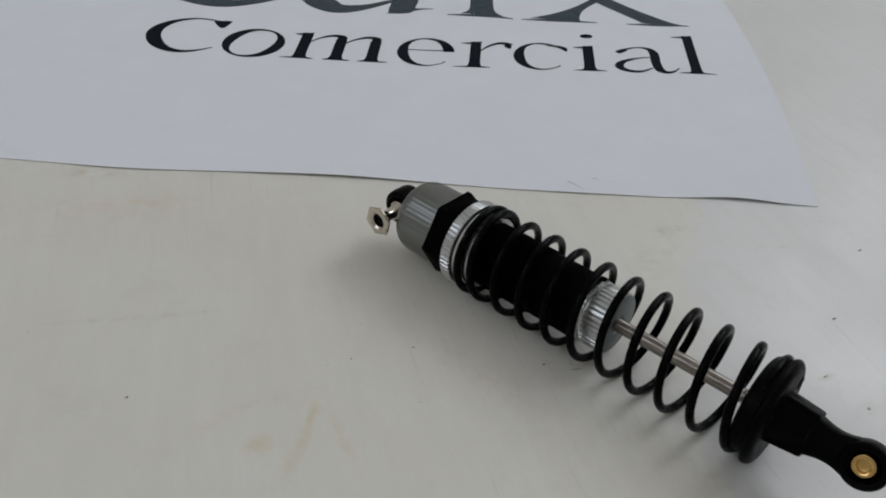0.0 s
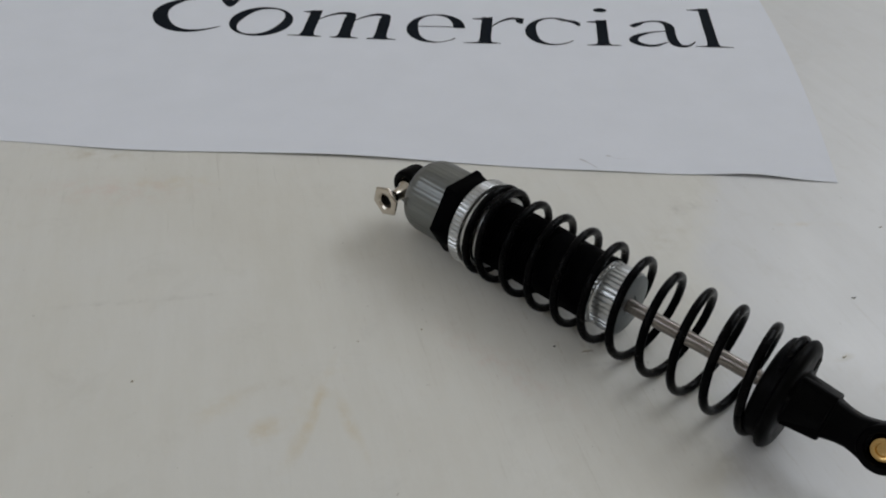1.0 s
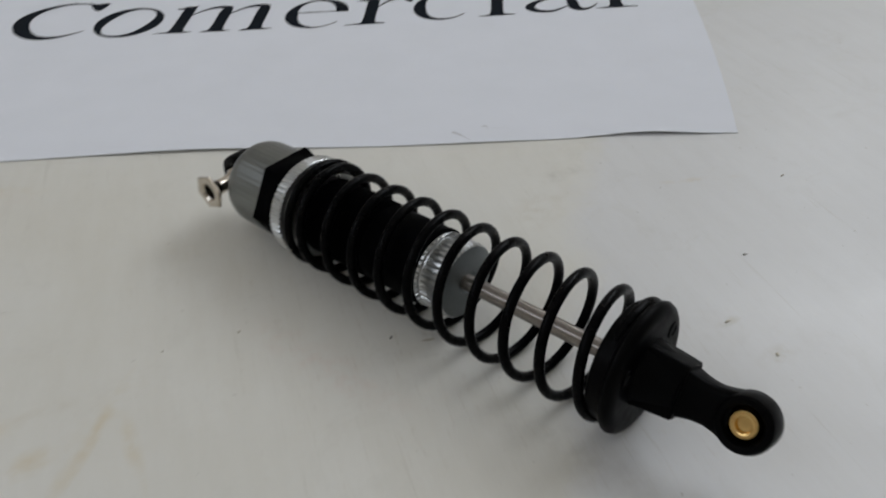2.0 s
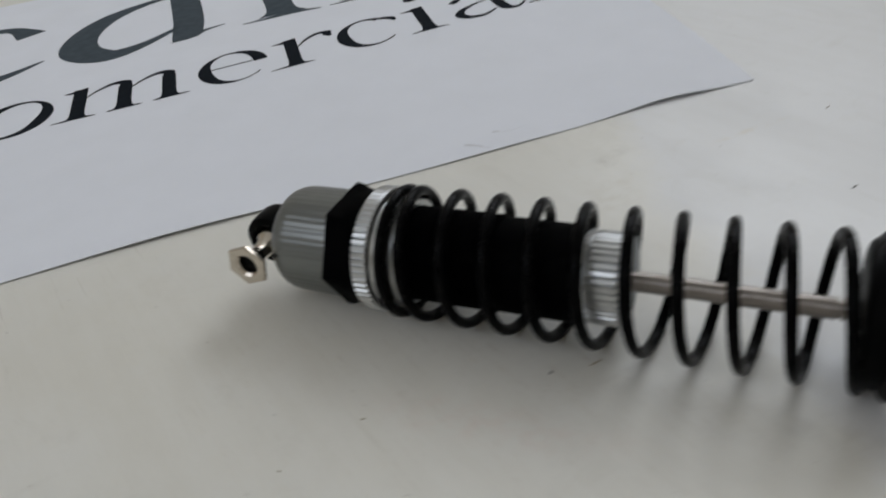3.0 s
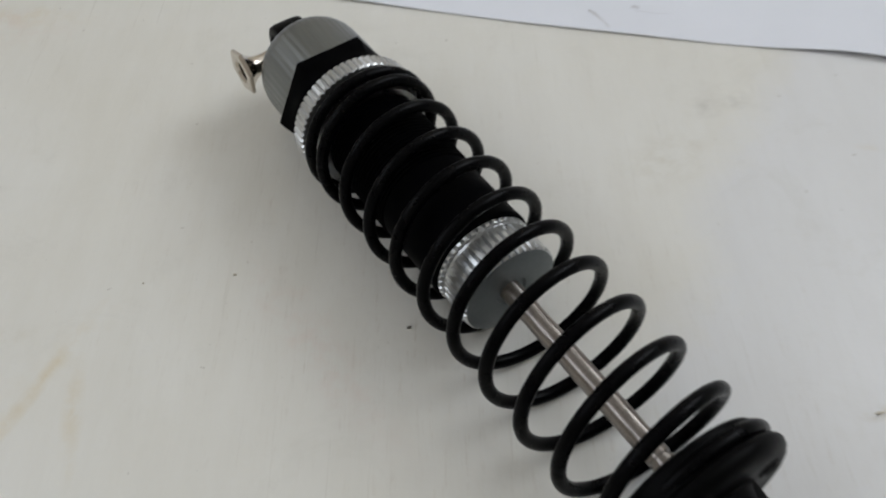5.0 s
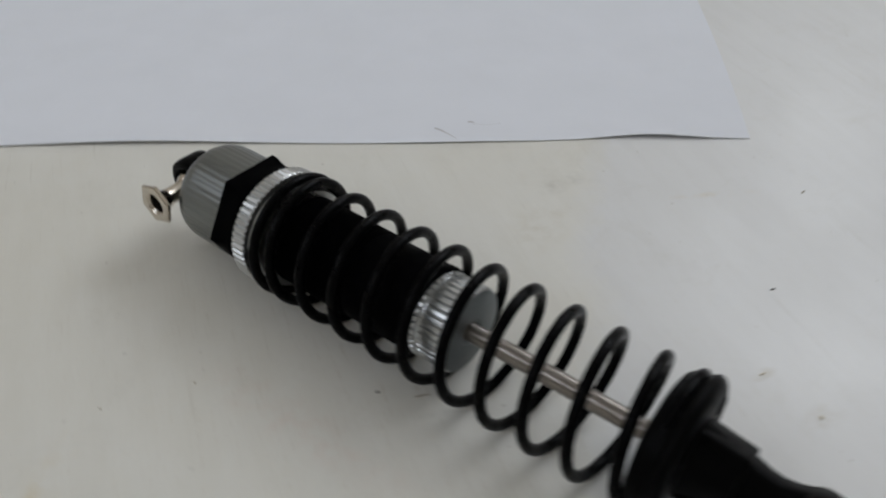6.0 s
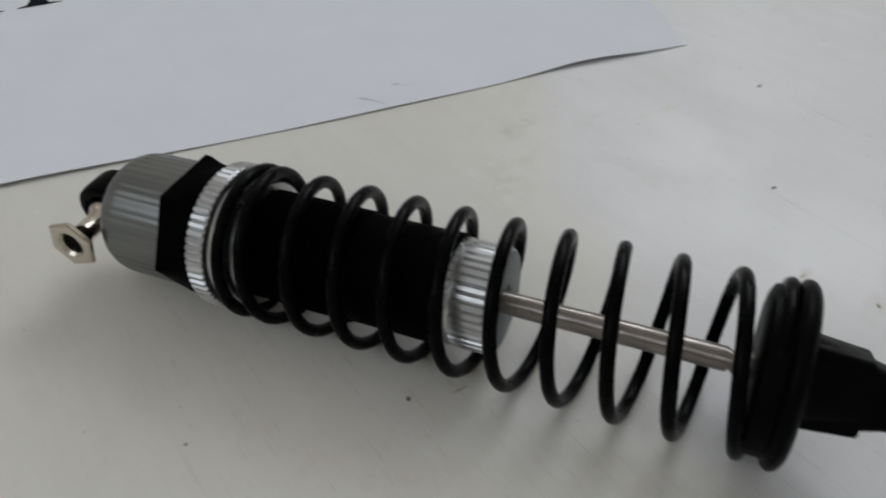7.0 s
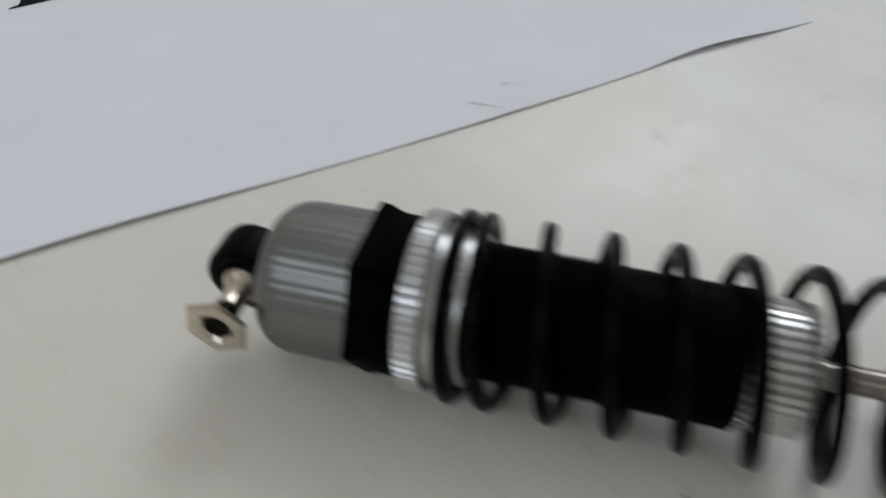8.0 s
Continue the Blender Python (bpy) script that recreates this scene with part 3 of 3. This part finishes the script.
# piston rod
part("piston_rod", lathe([(3.9, 0.0), (3.9, 0.130), (6.48, 0.130), (6.485, 0.105), (6.52, 0.105), (6.525, 0.130), (6.57, 0.130), (6.575, 0.105), (6.61, 0.105), (6.615, 0.130), (6.85, 0.130), (6.85, 0.0)], 32), CHROME, shock, "polished steel piston rod", 30)
# lower spring seat
cup = part("spring_seat", lathe([(6.72, 0.12), (6.70, 0.16), (6.70, 0.70), (6.71, 0.755), (6.725, 0.80), (6.745, 0.84), (6.77, 0.862), (6.965, 0.86), (6.97, 0.89), (6.985, 0.925),
                                 (7.02, 0.955), (7.06, 0.965), (7.11, 0.945), (7.15, 0.90), (7.175, 0.84), (7.18, 0.78), (7.18, 0.0)], 96), PLASTIC, shock, "black plastic lower spring seat", 40)
for turn in (29, 151):
    a = radians(turn)
    m = Matrix.Translation((0, 0.675 * U * math.cos(a), 0.675 * U * math.sin(a)))
    part("hole_rim", lathe([(7.175, 0.075), (7.195, 0.08), (7.20, 0.10), (7.195, 0.12), (7.175, 0.125)], 24, m=m), PLASTIC, cup)
    # dark disc on the seat's face, painted as the shade of an opening
    part("hole", lathe([(7.184, 0.0), (7.184, 0.078), (7.15, 0.078)], 24, m=m), HOLE_SHADE, cup, "dark disc painted as the shade of a small opening")
# rod end: block, neck and eye
EYE_TILT = radians(-30)
rod_end = bmesh.new()
turn_eye = Matrix.Rotation(EYE_TILT, 4, "X")
merge(rod_end, lathe([(7.16, 0.0), (7.16, 0.50), (7.22, 0.46), (7.60, 0.37), (7.70, 0.34), (7.72, 0.0)], 40))


def loft(sections):
    """A bar along x with rounded-box sections: (along, half width, half thickness, corner), in units of U."""
    bm = bmesh.new()
    rings = []
    for s, w, t, c in sections:
        ring = []
        for cx, cy, start in ((1, 1, 0), (-1, 1, 90), (-1, -1, 180), (1, -1, 270)):
            for k in range(5):
                a = radians(start + 22.5 * k)
                ring.append(bm.verts.new((s * U, (cx * (t - c) + c * math.cos(a)) * U, (cy * (w - c) + c * math.sin(a)) * U)))
        rings.append(ring)
    for p, q in zip(rings, rings[1:]):
        for k in range(20):
            bm.faces.new((p[k], p[(k + 1) % 20], q[(k + 1) % 20], q[k]))
    bm.faces.new(rings[0])
    bm.faces.new(rings[-1])
    return bm


# flat-sided block with a small step, then the neck that widens into the eye
for bar in (loft([(7.16, 0.43, 0.31, 0.05), (7.72, 0.38, 0.27, 0.05), (7.74, 0.365, 0.255, 0.05)]),
            loft([(7.70, 0.34, 0.24, 0.08), (7.80, 0.315, 0.22, 0.09), (7.95, 0.285, 0.20, 0.10), (8.10, 0.275, 0.19, 0.10), (8.22, 0.295, 0.19, 0.10), (8.36, 0.33, 0.19, 0.08)])):
    bar.transform(turn_eye)
    merge(rod_end, bar)
part("rod_end", rod_end, PLASTIC, shock, "black nylon rod end", 35)
EYE_S = 8.56
eye_turn = Matrix.Translation((EYE_S * U, 0, 0)) @ turn_eye @ Matrix.Rotation(radians(-90), 4, "Z")
eye = part("eye", lathe([(-0.20, 0.245), (-0.235, 0.265), (-0.245, 0.33), (-0.22, 0.362), (-0.15, 0.382), (0.15, 0.382), (0.22, 0.362), (0.245, 0.33), (0.235, 0.265), (0.20, 0.245), (-0.20, 0.245)], 56, m=eye_turn), PLASTIC, shock, "black nylon eye")
part("ball", lathe([(-0.205, 0.0), (-0.205, 0.13), (-0.20, 0.17), (-0.14, 0.225), (0.0, 0.25), (0.14, 0.225), (0.20, 0.17), (0.205, 0.13), (0.195, 0.11), (0.13, 0.09), (0.12, 0.0)], 40, m=eye_turn), BRASS, eye, "brass pivot ball")
# upper eye with its pivot stud
UP_S = -1.325
up_turn = Matrix.Translation((UP_S * U, 0, 0)) @ Matrix.Rotation(radians(-90), 4, "Z")
upper = bmesh.new()
merge(upper, lathe([(-0.20, 0.24), (-0.24, 0.28), (-0.245, 0.345), (-0.22, 0.39), (-0.15, 0.408), (0.15, 0.408), (0.22, 0.39), (0.245, 0.345), (0.24, 0.28), (0.20, 0.24), (-0.20, 0.24)], 56, m=up_turn))
shank = bmesh.new()
box(shank, (-1.28 * U, -0.22 * U, -0.32 * U), (-0.97 * U, 0.22 * U, 0.34 * U), 0.04 * U)
merge(upper, shank)
upper_eye = part("upper_eye", upper, PLASTIC, shock, "black nylon upper eye")
stud_turn = Matrix.Translation((-1.325 * U, 0, -0.02 * U)) @ (Vector((0.04, -0.98, 0.02)).to_track_quat("X", "Z").to_matrix().to_4x4())
stud = part("pivot_stud", lathe([(-0.24, 0.0), (-0.24, 0.15), (-0.15, 0.225), (0.0, 0.25), (0.15, 0.235), (0.27, 0.215), (0.31, 0.19), (0.36, 0.145), (0.50, 0.132), (0.62, 0.138), (0.70, 0.165), (0.77, 0.215), (0.825, 0.285), (0.835, 0.295)], 40, m=stud_turn), NICKEL, shock, "shiny nickel pivot stud", 40)
head = bmesh.new()
rings = []
for s, r, sides in ((0.825, 0.285, 48), (0.835, 0.342, 6), (0.88, 0.342, 6), (0.893, 0.322, 6), (0.893, 0.185, 48), (0.855, 0.145, 48), (0.69, 0.14, 48), (0.68, 0.0, 48)):
    ring = []
    for k in range(48):
        a = 2 * math.pi * k / 48
        t = (k % 8) / 8
        q = r if sides == 48 else r * math.cos(math.pi / 6) / math.cos((t - 0.5) * math.pi / 3)
        ring.append(head.verts.new((s * U, q * U * math.cos(a), q * U * math.sin(a))))
    rings.append(ring)
for p, q in zip(rings, rings[1:]):
    for k in range(48):
        head.faces.new((p[k], p[(k + 1) % 48], q[(k + 1) % 48], q[k]))
head.transform(stud_turn @ Matrix.Rotation(radians(18), 4, "X"))
part("hex_head", head, NICKEL, stud, "hexagonal head with a socket", 25)
# dark disc inside the bright bore, in place of its shade
part("socket", lathe([(0.75, 0.0), (0.75, 0.135)], 24, m=stud_turn), HOLE_SHADE, stud, "dark disc painted as the shade inside the bore")

# ---- crumbs on the table ----
rng = random.Random(5)


def crumb(x, y, length, width, turn, material, label):
    bm = bmesh.new()
    bmesh.ops.create_icosphere(bm, subdivisions=2, radius=1)
    for v in bm.verts:
        v.co *= 1 + rng.uniform(-0.22, 0.22)
    bm.transform(pose(0, 0, 0, 0, 0, turn) @ Matrix.Diagonal((length / 2 * CM, width / 2 * CM, 0.012 * CM, 1)))
    low = min(v.co.z for v in bm.verts)
    ob = mesh_object("crumb", bm, material, 60)
    ob.location = (x * CM, y * CM, -low)
    return tagged(ob, label, "crumb")


DARK, PALE = "tiny dark crumb lying on the table", "tiny brown crumb lying on the table"
for x, y, a, b, turn, mat, text in (
        (0.0, 0.0, 0.055, 0.035, 30, GREY_CRUMB, DARK), (6.5, 0.0, 0.10, 0.026, -8, GREY_CRUMB, DARK), (8.74, 2.02, 0.14, 0.025, 20, BROWN_CRUMB, PALE),
        (5.22, -1.43, 0.11, 0.03, 10, STRAW_CRUMB, PALE), (5.50, -2.33, 0.08, 0.05, 40, STRAW_CRUMB, PALE), (-2.30, 0.96, 0.045, 0.03, 0, PALE_CRUMB, PALE),
        (-7.45, 0.76, 0.06, 0.04, 50, PALE_CRUMB, PALE),
        (-3.51, 0.90, 0.03, 0.02, 0, PALE_CRUMB, PALE), (0.55, -0.25, 0.22, 0.014, -5, PALE_CRUMB, PALE)):
    crumb(x, y, a, b, turn, mat, text)
